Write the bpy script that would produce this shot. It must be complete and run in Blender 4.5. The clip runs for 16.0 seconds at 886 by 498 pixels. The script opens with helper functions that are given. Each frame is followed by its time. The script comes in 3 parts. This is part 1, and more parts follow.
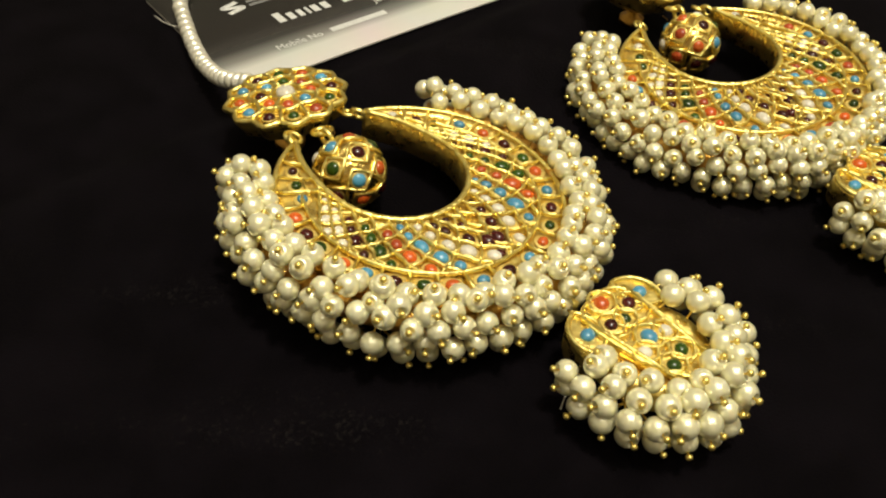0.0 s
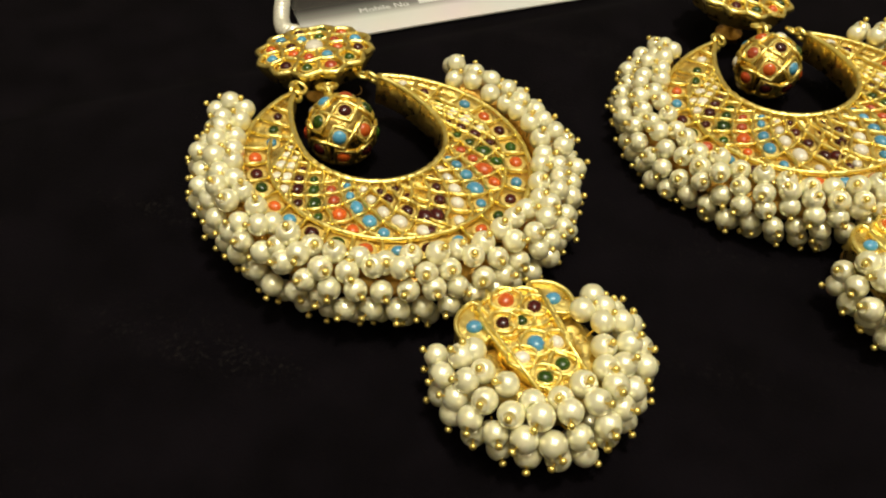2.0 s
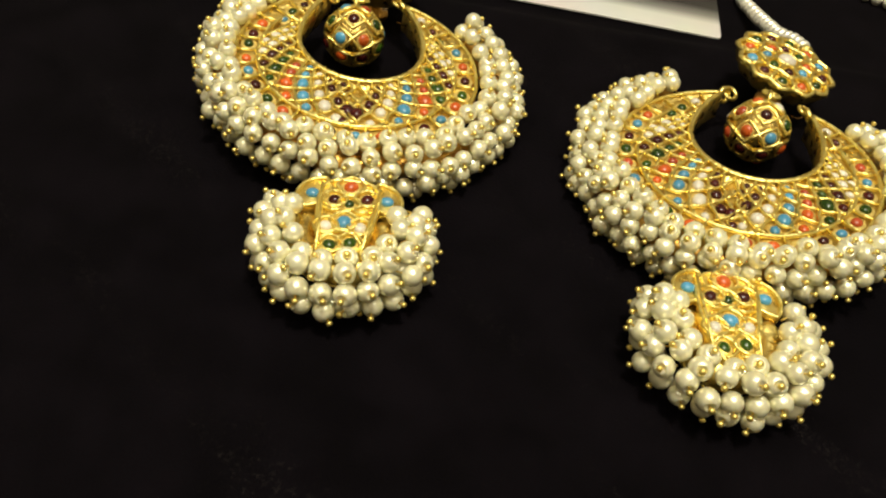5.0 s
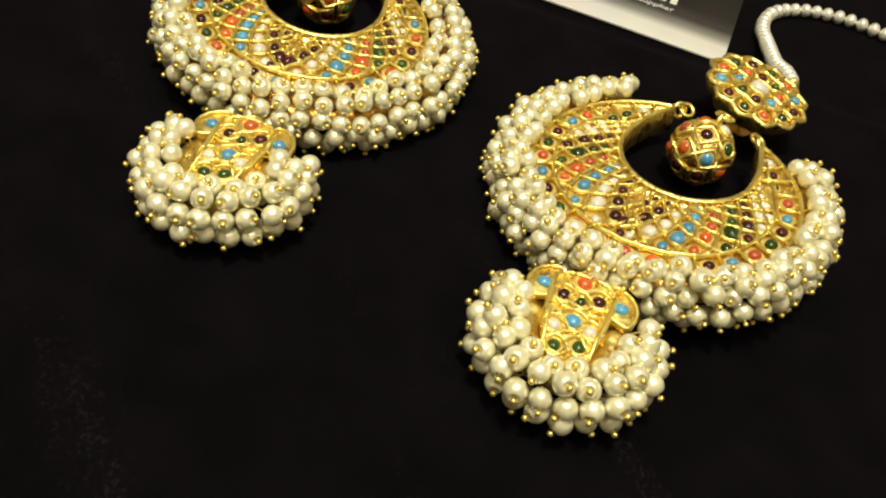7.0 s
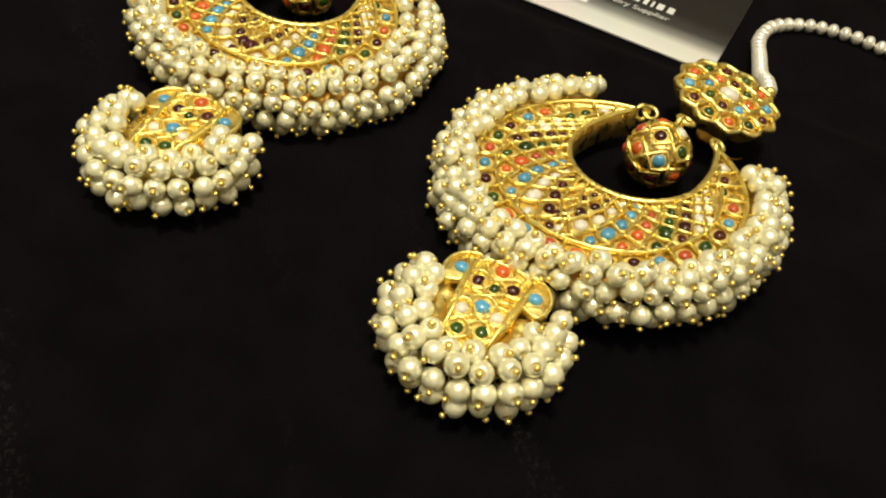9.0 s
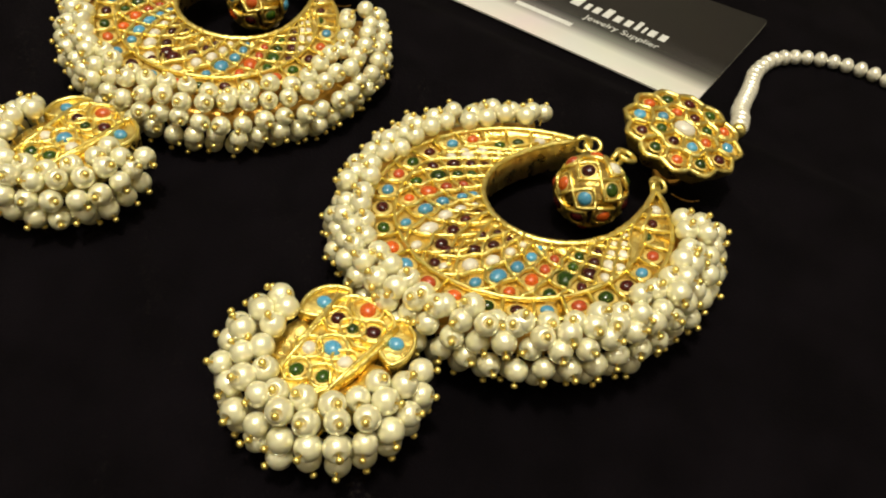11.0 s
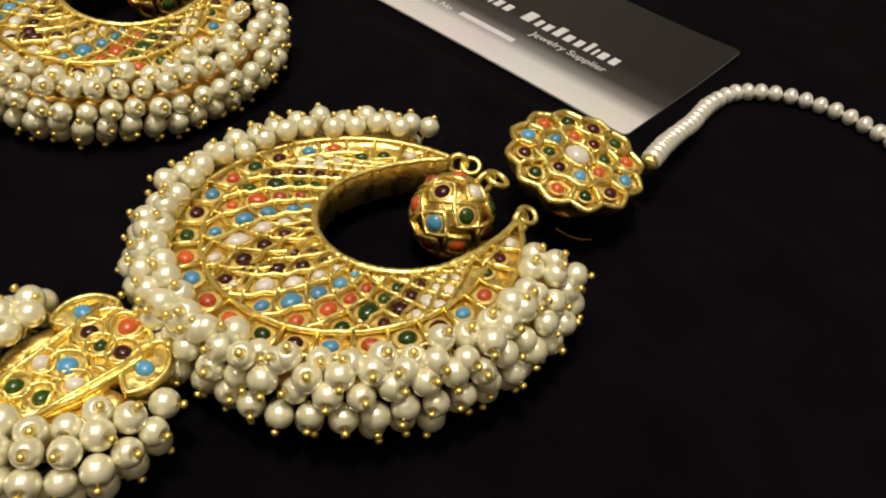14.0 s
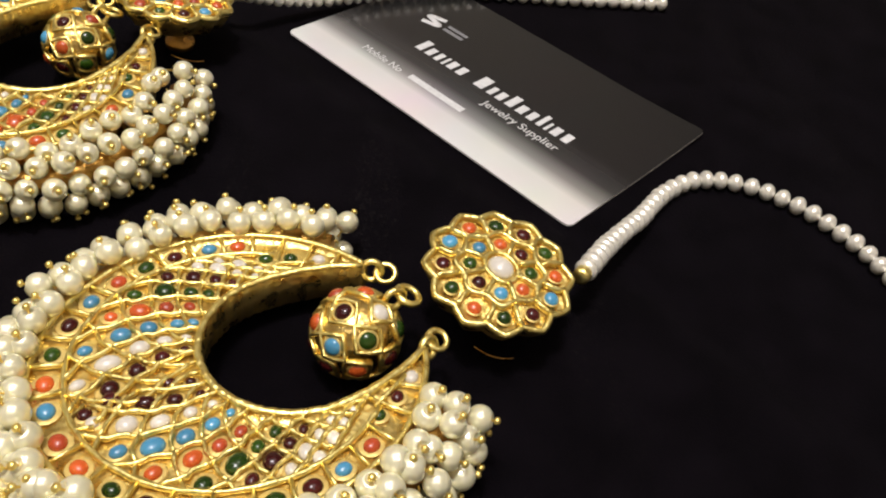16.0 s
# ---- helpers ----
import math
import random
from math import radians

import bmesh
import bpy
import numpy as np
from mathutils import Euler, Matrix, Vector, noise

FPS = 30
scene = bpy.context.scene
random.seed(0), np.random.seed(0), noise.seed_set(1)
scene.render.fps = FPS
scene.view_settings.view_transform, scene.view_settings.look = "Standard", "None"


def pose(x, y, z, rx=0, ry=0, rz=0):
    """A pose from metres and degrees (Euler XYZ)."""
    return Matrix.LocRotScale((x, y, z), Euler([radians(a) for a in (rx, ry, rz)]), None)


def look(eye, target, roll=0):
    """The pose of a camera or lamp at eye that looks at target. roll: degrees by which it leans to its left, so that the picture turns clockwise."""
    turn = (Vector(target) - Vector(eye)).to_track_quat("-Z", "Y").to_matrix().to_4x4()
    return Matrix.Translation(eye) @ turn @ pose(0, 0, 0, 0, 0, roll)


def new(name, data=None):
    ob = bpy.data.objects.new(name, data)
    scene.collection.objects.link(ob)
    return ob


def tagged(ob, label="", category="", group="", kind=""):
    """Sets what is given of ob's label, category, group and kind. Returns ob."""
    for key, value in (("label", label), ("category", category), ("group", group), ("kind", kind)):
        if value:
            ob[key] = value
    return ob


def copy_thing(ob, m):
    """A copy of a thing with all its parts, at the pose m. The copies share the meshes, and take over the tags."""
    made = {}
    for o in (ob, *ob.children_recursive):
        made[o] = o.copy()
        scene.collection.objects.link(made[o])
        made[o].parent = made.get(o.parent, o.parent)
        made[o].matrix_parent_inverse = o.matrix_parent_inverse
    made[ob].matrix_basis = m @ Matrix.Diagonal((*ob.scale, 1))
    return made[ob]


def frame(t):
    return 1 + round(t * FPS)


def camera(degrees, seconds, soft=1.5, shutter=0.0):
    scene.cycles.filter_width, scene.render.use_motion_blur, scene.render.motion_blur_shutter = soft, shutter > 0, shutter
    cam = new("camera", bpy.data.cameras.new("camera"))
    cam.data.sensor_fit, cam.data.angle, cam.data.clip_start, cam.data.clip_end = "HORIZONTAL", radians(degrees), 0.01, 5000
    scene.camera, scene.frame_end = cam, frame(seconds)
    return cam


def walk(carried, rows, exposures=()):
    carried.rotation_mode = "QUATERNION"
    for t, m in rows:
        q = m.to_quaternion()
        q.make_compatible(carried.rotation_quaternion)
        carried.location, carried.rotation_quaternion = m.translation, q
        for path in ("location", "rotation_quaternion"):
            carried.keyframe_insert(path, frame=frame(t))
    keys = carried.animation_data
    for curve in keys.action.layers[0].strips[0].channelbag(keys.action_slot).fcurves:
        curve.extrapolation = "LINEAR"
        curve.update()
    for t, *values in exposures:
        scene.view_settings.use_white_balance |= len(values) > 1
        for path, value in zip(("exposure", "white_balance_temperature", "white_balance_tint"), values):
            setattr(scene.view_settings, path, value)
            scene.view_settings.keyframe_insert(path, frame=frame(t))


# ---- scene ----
cam = camera(56.58, 16.0, 2.1)
PATH = [
    (0, (-0.03182, -0.14557, 0.11599), (-0.00156, 0.56599, -0.58598), 4.770),
    (0.5, (-0.02024, -0.14470, 0.11296), (-0.06611, 0.55574, -0.59928), 5.920),
    (1, (-0.00940, -0.14249, 0.11476), (-0.13492, 0.55458, -0.59117), 3.154),
    (1.5, (0.00441, -0.14035, 0.11415), (-0.17285, 0.51947, -0.61607), 2.654),
    (2, (0.01790, -0.13927, 0.11498), (-0.21271, 0.52072, -0.60002), 1.709),
    (2.5, (0.02918, -0.13875, 0.11463), (-0.24858, 0.51364, -0.59053), 2.290),
    (3, (0.03975, -0.13710, 0.11741), (-0.28670, 0.50809, -0.57336), 2.475),
    (3.5, (0.05315, -0.13460, 0.11857), (-0.32610, 0.47251, -0.57971), 2.843),
    (4, (0.06561, -0.13300, 0.12193), (-0.35898, 0.42998, -0.58713), 4.775),
    (4.2, (0.07149, -0.13235, 0.12150), (-0.36292, 0.41680, -0.59245), 5.731),
    (6.3, (0.11565, -0.10437, 0.12826), (-0.41967, 0.31358, -0.60574), 10.431),
    (6.5, (0.11872, -0.10057, 0.12785), (-0.42895, 0.30001, -0.60672), 9.866),
    (7, (0.12276, -0.09141, 0.12344), (-0.42857, 0.30621, -0.60999), 12.012),
    (7.5, (0.12596, -0.08734, 0.12448), (-0.44443, 0.29559, -0.60216), 11.424),
    (8, (0.12372, -0.08800, 0.12676), (-0.44618, 0.29034, -0.60267), 13.044),
    (8.2, (0.12659, -0.08537, 0.12493), (-0.44531, 0.28593, -0.60654), 12.730),
    (10.3, (0.14527, -0.04120, 0.12166), (-0.50509, 0.21195, -0.59454), 7.605),
    (10.5, (0.14423, -0.03683, 0.12144), (-0.50276, 0.20379, -0.60210), 7.252),
    (11, (0.14080, -0.02938, 0.11772), (-0.52006, 0.19723, -0.59775), 6.826),
    (11.5, (0.14094, -0.02120, 0.11354), (-0.53793, 0.19178, -0.58915), 6.957),
    (12, (0.14095, -0.01330, 0.11061), (-0.54746, 0.19069, -0.58543), 7.238),
    (12.5, (0.14187, -0.00549, 0.10967), (-0.55009, 0.18677, -0.58620), 6.510),
    (13, (0.13811, 0.00330, 0.10924), (-0.56191, 0.18916, -0.58027), 6.837),
    (13.5, (0.13794, 0.00934, 0.10737), (-0.57105, 0.16804, -0.57976), 6.095),
    (14, (0.13567, 0.01466, 0.10553), (-0.57009, 0.15990, -0.58788), 6.680),
    (14.5, (0.13238, 0.02112, 0.10492), (-0.56701, 0.15681, -0.59682), 7.280),
    (15, (0.12793, 0.02427, 0.10391), (-0.56826, 0.16962, -0.59909), 8.697),
    (15.5, (0.12215, 0.02882, 0.10745), (-0.57539, 0.17700, -0.59361), 9.567),
    (16, (0.11507, 0.03058, 0.11203), (-0.59009, 0.17986, -0.58112), 9.474),
]
walk(cam, [(t, look(eye, target, roll)) for t, eye, target, roll in PATH],
     exposures=[(0, -0.2, 6500, 10), (4, -0.18, 6500, 10), (7, -0.06, 6500, 10), (11, -0.16, 6500, 10), (12.5, -0.3, 6400, 16), (14.5, -0.45, 6050, 22), (15.5, -0.25, 5800, 24), (16, -0.15, 5700, 25)])

# ---- light: a group of ceiling lamps in a plain warm room ----
world = bpy.data.worlds.new("world")
scene.world = world
world.use_nodes = True
world.node_tree.nodes["Background"].inputs[0].default_value = (0.02, 0.018, 0.015, 1)
world.node_tree.nodes["Background"].inputs[1].default_value = 0.3


# frosted bulbs on short cords under the ceiling
LAMPS = [(0.12, -0.10, 42), (0.50, 0.22, 3.5), (-0.26, 0.24, 3.5), (0.44, -0.46, 3.5), (-0.22, -0.50, 3.5)]
for x, y, watts in LAMPS:
    bulb = bpy.data.lights.new("pendant_bulb_light", "POINT")
    bulb.energy, bulb.color, bulb.shadow_soft_size = watts, (1.0, 0.955, 0.785), 0.085
    new("pendant_bulb_light", bulb).location = (x, y, 1.15)


# ---- materials ----
def material(name, colour, rough=0.5, metal=0.0, spots=None, spot_scale=900, bump=0.0, bump_scale=2500, coat=0.0, vary=0.0, rough_vary=0.0, spec=0.5, glow=0.0, coat_rough=0.06):
    """A principled surface: two scales of noise for colour and roughness, fine relief, and a shift from piece to piece."""
    m = bpy.data.materials.new(name)
    m.use_nodes = True
    nt = m.node_tree
    b = nt.nodes["Principled BSDF"]
    b.inputs["Roughness"].default_value, b.inputs["Metallic"].default_value = rough, metal
    b.inputs["Coat Weight"].default_value, b.inputs["Coat Roughness"].default_value = coat, coat_rough
    b.inputs["Specular IOR Level"].default_value = spec
    b.inputs["Coat IOR"].default_value = 2.3 if glow else 1.5
    if glow:
        b.inputs["Subsurface Weight"].default_value, b.inputs["Subsurface Scale"].default_value = glow, 0.0008
        b.inputs["Subsurface Radius"].default_value = (1.0, 0.85, 0.5)
    tc = nt.nodes.new("ShaderNodeTexCoord")
    n1 = nt.nodes.new("ShaderNodeTexNoise")
    n1.inputs["Scale"].default_value, n1.inputs["Detail"].default_value = spot_scale, 4
    nt.links.new(tc.outputs["Object"], n1.inputs["Vector"])
    ramp = nt.nodes.new("ShaderNodeValToRGB")
    ramp.color_ramp.elements[0].position, ramp.color_ramp.elements[1].position = 0.35, 0.68
    ramp.color_ramp.elements[0].color = (*(spots or [c * 0.85 for c in colour]), 1)
    ramp.color_ramp.elements[1].color = (*colour, 1)
    nt.links.new(n1.outputs["Fac"], ramp.inputs["Fac"])
    out = ramp.outputs["Color"]
    if vary:
        info = nt.nodes.new("ShaderNodeObjectInfo")
        hsv = nt.nodes.new("ShaderNodeHueSaturation")
        ma = nt.nodes.new("ShaderNodeMapRange")
        ma.inputs["To Min"].default_value, ma.inputs["To Max"].default_value = 1 - vary, 1 + vary
        nt.links.new(info.outputs["Random"], ma.inputs["Value"])
        nt.links.new(ma.outputs["Result"], hsv.inputs["Value"])
        nt.links.new(out, hsv.inputs["Color"])
        out = hsv.outputs["Color"]
    nt.links.new(out, b.inputs["Base Color"])
    if rough_vary:
        mr = nt.nodes.new("ShaderNodeMapRange")
        mr.inputs["From Min"].default_value, mr.inputs["From Max"].default_value = 0.3, 0.7
        mr.inputs["To Min"].default_value, mr.inputs["To Max"].default_value = max(0.04, rough - rough_vary), rough + rough_vary
        nt.links.new(n1.outputs["Fac"], mr.inputs["Value"])
        nt.links.new(mr.outputs["Result"], b.inputs["Roughness"])
    if bump:
        n2 = nt.nodes.new("ShaderNodeTexNoise")
        n2.inputs["Scale"].default_value, n2.inputs["Detail"].default_value = bump_scale, 3
        nt.links.new(tc.outputs["Object"], n2.inputs["Vector"])
        bp = nt.nodes.new("ShaderNodeBump")
        bp.inputs["Strength"].default_value, bp.inputs["Distance"].default_value = bump, 0.0004
        nt.links.new(n2.outputs["Fac"], bp.inputs["Height"])
        nt.links.new(bp.outputs["Normal"], b.inputs["Normal"])
    return m


GOLD = material("hammered_gold", (1.0, 0.87, 0.32), 0.34, 1.0, (1.0, 0.78, 0.21), 700, 0.4, 1200, rough_vary=0.08)
GOLD_FLOOR = material("gold_leaf_floor", (0.95, 0.77, 0.26), 0.31, 0.95, (0.76, 0.54, 0.14), 420, 0.65, 800, rough_vary=0.12)
# darker copy of the gold; the ball's shade is put into its colour
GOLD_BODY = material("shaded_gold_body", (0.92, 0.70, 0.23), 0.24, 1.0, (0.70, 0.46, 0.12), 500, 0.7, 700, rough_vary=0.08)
# darker, more orange copy of the gold, for the parts underneath
GOLD_SIDE = material("darker_gold_side", (0.80, 0.48, 0.11), 0.34, 1.0, (0.52, 0.28, 0.06), 350, 0.6, 700, rough_vary=0.1)
PIN = material("brass_pin", (0.98, 0.82, 0.26), 0.33, 0.85, (0.9, 0.66, 0.16), 900)
PEARL = material("pearl_lacquer", (0.90, 0.86, 0.595), 0.32, 0.36, (0.86, 0.81, 0.52), 260, 0.0, coat=1.0, vary=0.07, glow=0.3, coat_rough=0.13)
BEAD = material("bead_lacquer", (0.82, 0.80, 0.69), 0.28, 0.3, (0.78, 0.74, 0.61), 260, 0.0, coat=1.0, vary=0.05, glow=0.08)
CEMENT = material("cream_setting", (0.76, 0.59, 0.19), 0.42, 0.4, (0.62, 0.45, 0.12), 800, 0.4, 1500)
GEMS = {
    "b": material("turquoise_enamel", (0.062, 0.25, 0.42), 0.25, 0, (0.07, 0.27, 0.44), 500, coat=0.35, vary=0.25),
    "o": material("coral_enamel", (0.62, 0.105, 0.010), 0.25, 0, (0.54, 0.09, 0.012), 500, coat=0.35, vary=0.15),
    "r": material("red_coral_enamel", (0.46, 0.075, 0.018), 0.25, 0, (0.34, 0.045, 0.012), 500, coat=0.35, vary=0.2),
    "k": material("garnet_glass", (0.060, 0.008, 0.006), 0.12, 0, (0.038, 0.004, 0.004), 500, coat=0.15, vary=0.3, spec=0.35),
    "g": material("green_glass", (0.030, 0.066, 0.004), 0.15, 0, (0.016, 0.046, 0.003), 500, coat=0.2, vary=0.4, spec=0.4),
    "w": material("white_enamel", (0.66, 0.62, 0.54), 0.22, 0, (0.66, 0.61, 0.50), 500, coat=0.35, vary=0.1),
}
GEM_LABEL = {"b": "turquoise blue enamel stone", "o": "bright coral orange stone", "r": "dull red coral stone", "k": "dark garnet stone",
             "g": "dark green stone", "w": "milky white stone"}
CLOTH = material("black_cloth", (0.0028, 0.0019, 0.0030), 0.95, 0, (0.0013, 0.0008, 0.0014), 90, 0.6, 1800, spec=0.06)


def add_lint(m):
    """Sparse pale lint that gathers along faint creases of the cloth."""
    nt = m.node_tree
    b = nt.nodes["Principled BSDF"]
    base = b.inputs["Base Color"].links[0].from_socket
    tc = nt.nodes.new("ShaderNodeTexCoord")
    turn = nt.nodes.new("ShaderNodeMapping")
    turn.inputs["Rotation"].default_value = (0, 0, 0.9)
    turn.inputs["Scale"].default_value = (9, 70, 9)
    nt.links.new(tc.outputs["Object"], turn.inputs["Vector"])
    crease = nt.nodes.new("ShaderNodeTexNoise")
    crease.inputs["Scale"].default_value, crease.inputs["Detail"].default_value = 1.0, 3
    nt.links.new(turn.outputs["Vector"], crease.inputs["Vector"])
    fine = nt.nodes.new("ShaderNodeTexNoise")
    fine.inputs["Scale"].default_value, fine.inputs["Detail"].default_value = 1500, 2
    nt.links.new(tc.outputs["Object"], fine.inputs["Vector"])
    mul = nt.nodes.new("ShaderNodeMath")
    mul.operation = "MULTIPLY"
    nt.links.new(crease.outputs["Fac"], mul.inputs[0])
    nt.links.new(fine.outputs["Fac"], mul.inputs[1])
    pick = nt.nodes.new("ShaderNodeMapRange")
    pick.inputs["From Min"].default_value, pick.inputs["From Max"].default_value = 0.375, 0.50
    nt.links.new(mul.outputs[0], pick.inputs["Value"])
    mix = nt.nodes.new("ShaderNodeMix")
    mix.data_type = "RGBA"
    mix.inputs[7].default_value = (0.0085, 0.007, 0.007, 1)
    nt.links.new(pick.outputs["Result"], mix.inputs[0])
    nt.links.new(base, mix.inputs[6])
    nt.links.new(mix.outputs[2], b.inputs["Base Color"])


add_lint(CLOTH)
WALL = material("wall_plaster", (0.62, 0.56, 0.46), 0.8, 0, (0.57, 0.51, 0.42), 3, 0.1, 60)
CEIL = material("ceiling_paint", (0.72, 0.68, 0.60), 0.8, 0, (0.68, 0.63, 0.55), 3, 0.1, 60)
WOOD = material("table_wood", (0.16, 0.09, 0.05), 0.5, 0, (0.11, 0.06, 0.03), 12, 0.2, 80)
FLOOR = material("floor_tile", (0.25, 0.22, 0.19), 0.4, 0, (0.21, 0.18, 0.16), 4, 0.1, 40)
INK = material("white_ink", (0.66, 0.66, 0.64), 0.5)
INK_GREY = material("grey_ink", (0.20, 0.20, 0.20), 0.5)
THREAD = material("nylon_thread", (0.45, 0.43, 0.38), 0.3)


# ---- helpers for meshes; all sizes below are millimetres ----
MM = 0.001


def mesh_of(name, bm, mat, smooth=True):
    for v in bm.verts:
        v.co *= MM
    bmesh.ops.recalc_face_normals(bm, faces=bm.faces)
    me = bpy.data.meshes.new(name)
    bm.to_mesh(me)
    bm.free()
    me.materials.append(mat)
    if smooth:
        for p in me.polygons:
            p.use_smooth = True
    return me


def part(name, data, mat, parent, label="", smooth=True, at=None):
    """One mesh under a thing or under a part; data is a bmesh in millimetres, or a shared mesh."""
    me = mesh_of(name, data, mat, smooth) if isinstance(data, bmesh.types.BMesh) else data
    ob = new(name, me)
    ob.parent = parent
    if at is not None:
        ob.matrix_basis = at
    return tagged(ob, label)


def tube(bm, pts, r, sides=6, flat=1.0, closed=False):
    """A bent wire through the points, with end caps; flat squeezes it in z."""
    pts = [Vector(p) for p in pts]
    rings = []
    n = len(pts)
    for i, p in enumerate(pts):
        a, b = pts[(i - 1) % n if closed else max(i - 1, 0)], pts[(i + 1) % n if closed else min(i + 1, n - 1)]
        d = (b - a).normalized()
        side = d.cross(Vector((0, 0, 1)))
        side = side.normalized() if side.length > 0.05 else Vector((1, 0, 0))
        up = side.cross(d).normalized()
        rr = r[i] if isinstance(r, (list, tuple)) else r
        rings.append([bm.verts.new(p + side * rr * math.cos(t) + up * rr * flat * math.sin(t)) for t in (2 * math.pi * k / sides for k in range(sides))])
    for i in range(n if closed else n - 1):
        u, v = rings[i], rings[(i + 1) % n]
        for k in range(sides):
            bm.faces.new((u[k], u[(k + 1) % sides], v[(k + 1) % sides], v[k]))
    if not closed:
        bm.faces.new(rings[0][::-1])
        bm.faces.new(rings[-1])


def lathe(profile, sides=20):
    """A turned body: (radius, z) from bottom to top, closed at the ends."""
    bm = bmesh.new()
    rings = []
    for r, z in profile:
        rings.append([bm.verts.new((r * math.cos(t), r * math.sin(t), z)) for t in (2 * math.pi * k / sides for k in range(sides))])
    for u, v in zip(rings, rings[1:]):
        for k in range(sides):
            bm.faces.new((u[k], u[(k + 1) % sides], v[(k + 1) % sides], v[k]))
    bm.faces.new(rings[0][::-1])
    bm.faces.new(rings[-1])
    return bm


def slab(bm, outline, z0, z1, taper=1.0, centre=(0, 0), bevel=0.35):
    """A plate with a rounded upper edge."""
    cx, cy = centre
    levels = [(taper, z0), (1.0, z1 - bevel), (1 - 0.3 * bevel / 6, z1 - 0.1 * bevel), (1 - bevel / 7, z1)]
    rings = [[bm.verts.new((cx + (x - cx) * k, cy + (y - cy) * k, z)) for x, y in outline] for k, z in levels]
    n = len(outline)
    for u, v in zip(rings, rings[1:]):
        for i in range(n):
            bm.faces.new((u[i], u[(i + 1) % n], v[(i + 1) % n], v[i]))
    bm.faces.new(rings[0][::-1])
    bm.faces.new(rings[-1])


def aim(place, way, scale=(1, 1, 1), spin=0.0):
    """A pose in metres at a place in millimetres with its z axis along way."""
    q = Vector(way).to_track_quat("Z", "Y")
    return Matrix.LocRotScale(Vector(place) * MM, q @ Euler((0, 0, spin)).to_quaternion(), scale)


# shared small meshes
PEARL_R = 2.02
prof = [(0.25, -PEARL_R * 0.995)] + [(PEARL_R * math.cos(a), PEARL_R * math.sin(a)) for a in np.linspace(-1.40, 1.07, 15)]
prof += [(0.92, 1.76), (0.80, 1.69), (0.60, 1.48), (0.36, 1.32)]
PEARL_MESH = mesh_of("pearl", lathe(prof, 24), PEARL)
PIN_MESH = mesh_of("pin", lathe([(0.17, -3.4), (0.17, 1.9), (0.26, 2.05), (0.50, 2.16), (0.60, 2.45), (0.50, 2.78), (0.22, 2.92)], 10), PIN)
BEAD_MESH = mesh_of("bead", lathe([(0.3, -0.98)] + [(0.05 + 0.95 * math.cos(a), 0.98 * math.sin(a)) for a in np.linspace(-1.3, 1.3, 11)] + [(0.3, 0.98)], 16), BEAD)
BED_MESH = mesh_of("setting", lathe([(0.9, -0.3), (1.0, -0.05), (0.92, 0.06), (0.5, 0.1), (0.1, 0.1)], 12), CEMENT)
GEM_MESH = {k: mesh_of("gem", lathe([(0.9, -0.35), (1.0, 0.0)] + [(math.cos(a), 0.82 * math.sin(a)) for a in np.linspace(0.2, 1.45, 6)], 14), m) for k, m in GEMS.items()}


def gem(kind, place, way, rx, ry, rz, parent, spin=0.0):
    part("gem", GEM_MESH[kind], None, parent, GEM_LABEL[kind], at=aim(place, way, (rx, ry, rz), spin))


def pearl(place, way, parent, rnd, size=1.0):
    m = aim(place, way, (size, size, size), rnd.uniform(0, 6))
    part("pearl", PEARL_MESH, None, parent, at=m)
    part("pin", PIN_MESH, None, parent, at=m)


# ---- the setting ----
def box(name, x0, x1, y0, y1, z0, z1, mat, kind="structure", label="", category=""):
    bm = bmesh.new()
    bmesh.ops.create_cube(bm, size=1)
    for v in bm.verts:
        v.co = Vector(((x0 + x1) / 2 + v.co.x * (x1 - x0), (y0 + y1) / 2 + v.co.y * (y1 - y0), (z0 + z1) / 2 + v.co.z * (z1 - z0))) / MM
    return tagged(new(name, mesh_of(name, bm, mat, False)), label, category, kind=kind)


# unseen room, added to bounce the lamps' light and reflect in the gold
box("floor", -2.1, 2.1, -2.1, 2.1, -0.85, -0.75, FLOOR, label="plain grey floor of the room", category="floor")
box("ceiling", -2.1, 2.1, -2.1, 2.1, 1.6, 1.7, CEIL, label="plain cream painted ceiling", category="ceiling")
box("wall_north", -2.1, 2.1, 2.0, 2.1, -0.75, 1.6, WALL, label="plain cream wall", category="wall")
box("wall_south", -2.1, 2.1, -2.1, -2.0, -0.75, 1.6, WALL, label="plain cream wall", category="wall")
box("wall_east", 2.0, 2.1, -2.0, 2.0, -0.75, 1.6, WALL, label="plain cream wall", category="wall")
box("wall_west", -2.1, -2.0, -2.0, 2.0, -0.75, 1.6, WALL, label="plain cream wall", category="wall")


def build_table():
    top = bpy.data.objects.new("table", None)
    scene.collection.objects.link(top)
    bm = bmesh.new()
    slab(bm, [(-900, -650), (900, -650), (900, 650), (-900, 650)], -31, -1.2, bevel=3)
    part("tabletop", bm, WOOD, top, smooth=False)
    for x, y in ((-820, -570), (820, -570), (820, 570), (-820, 570)):
        bm = bmesh.new()
        slab(bm, [(x - 30, y - 30), (x + 30, y - 30), (x + 30, y + 30), (x - 30, y + 30)], -750, -31, 0.8, (x, y))
        part("leg", bm, WOOD, top, smooth=False)
    return tagged(top, "dark wooden table under a black cloth", "table")


build_table()


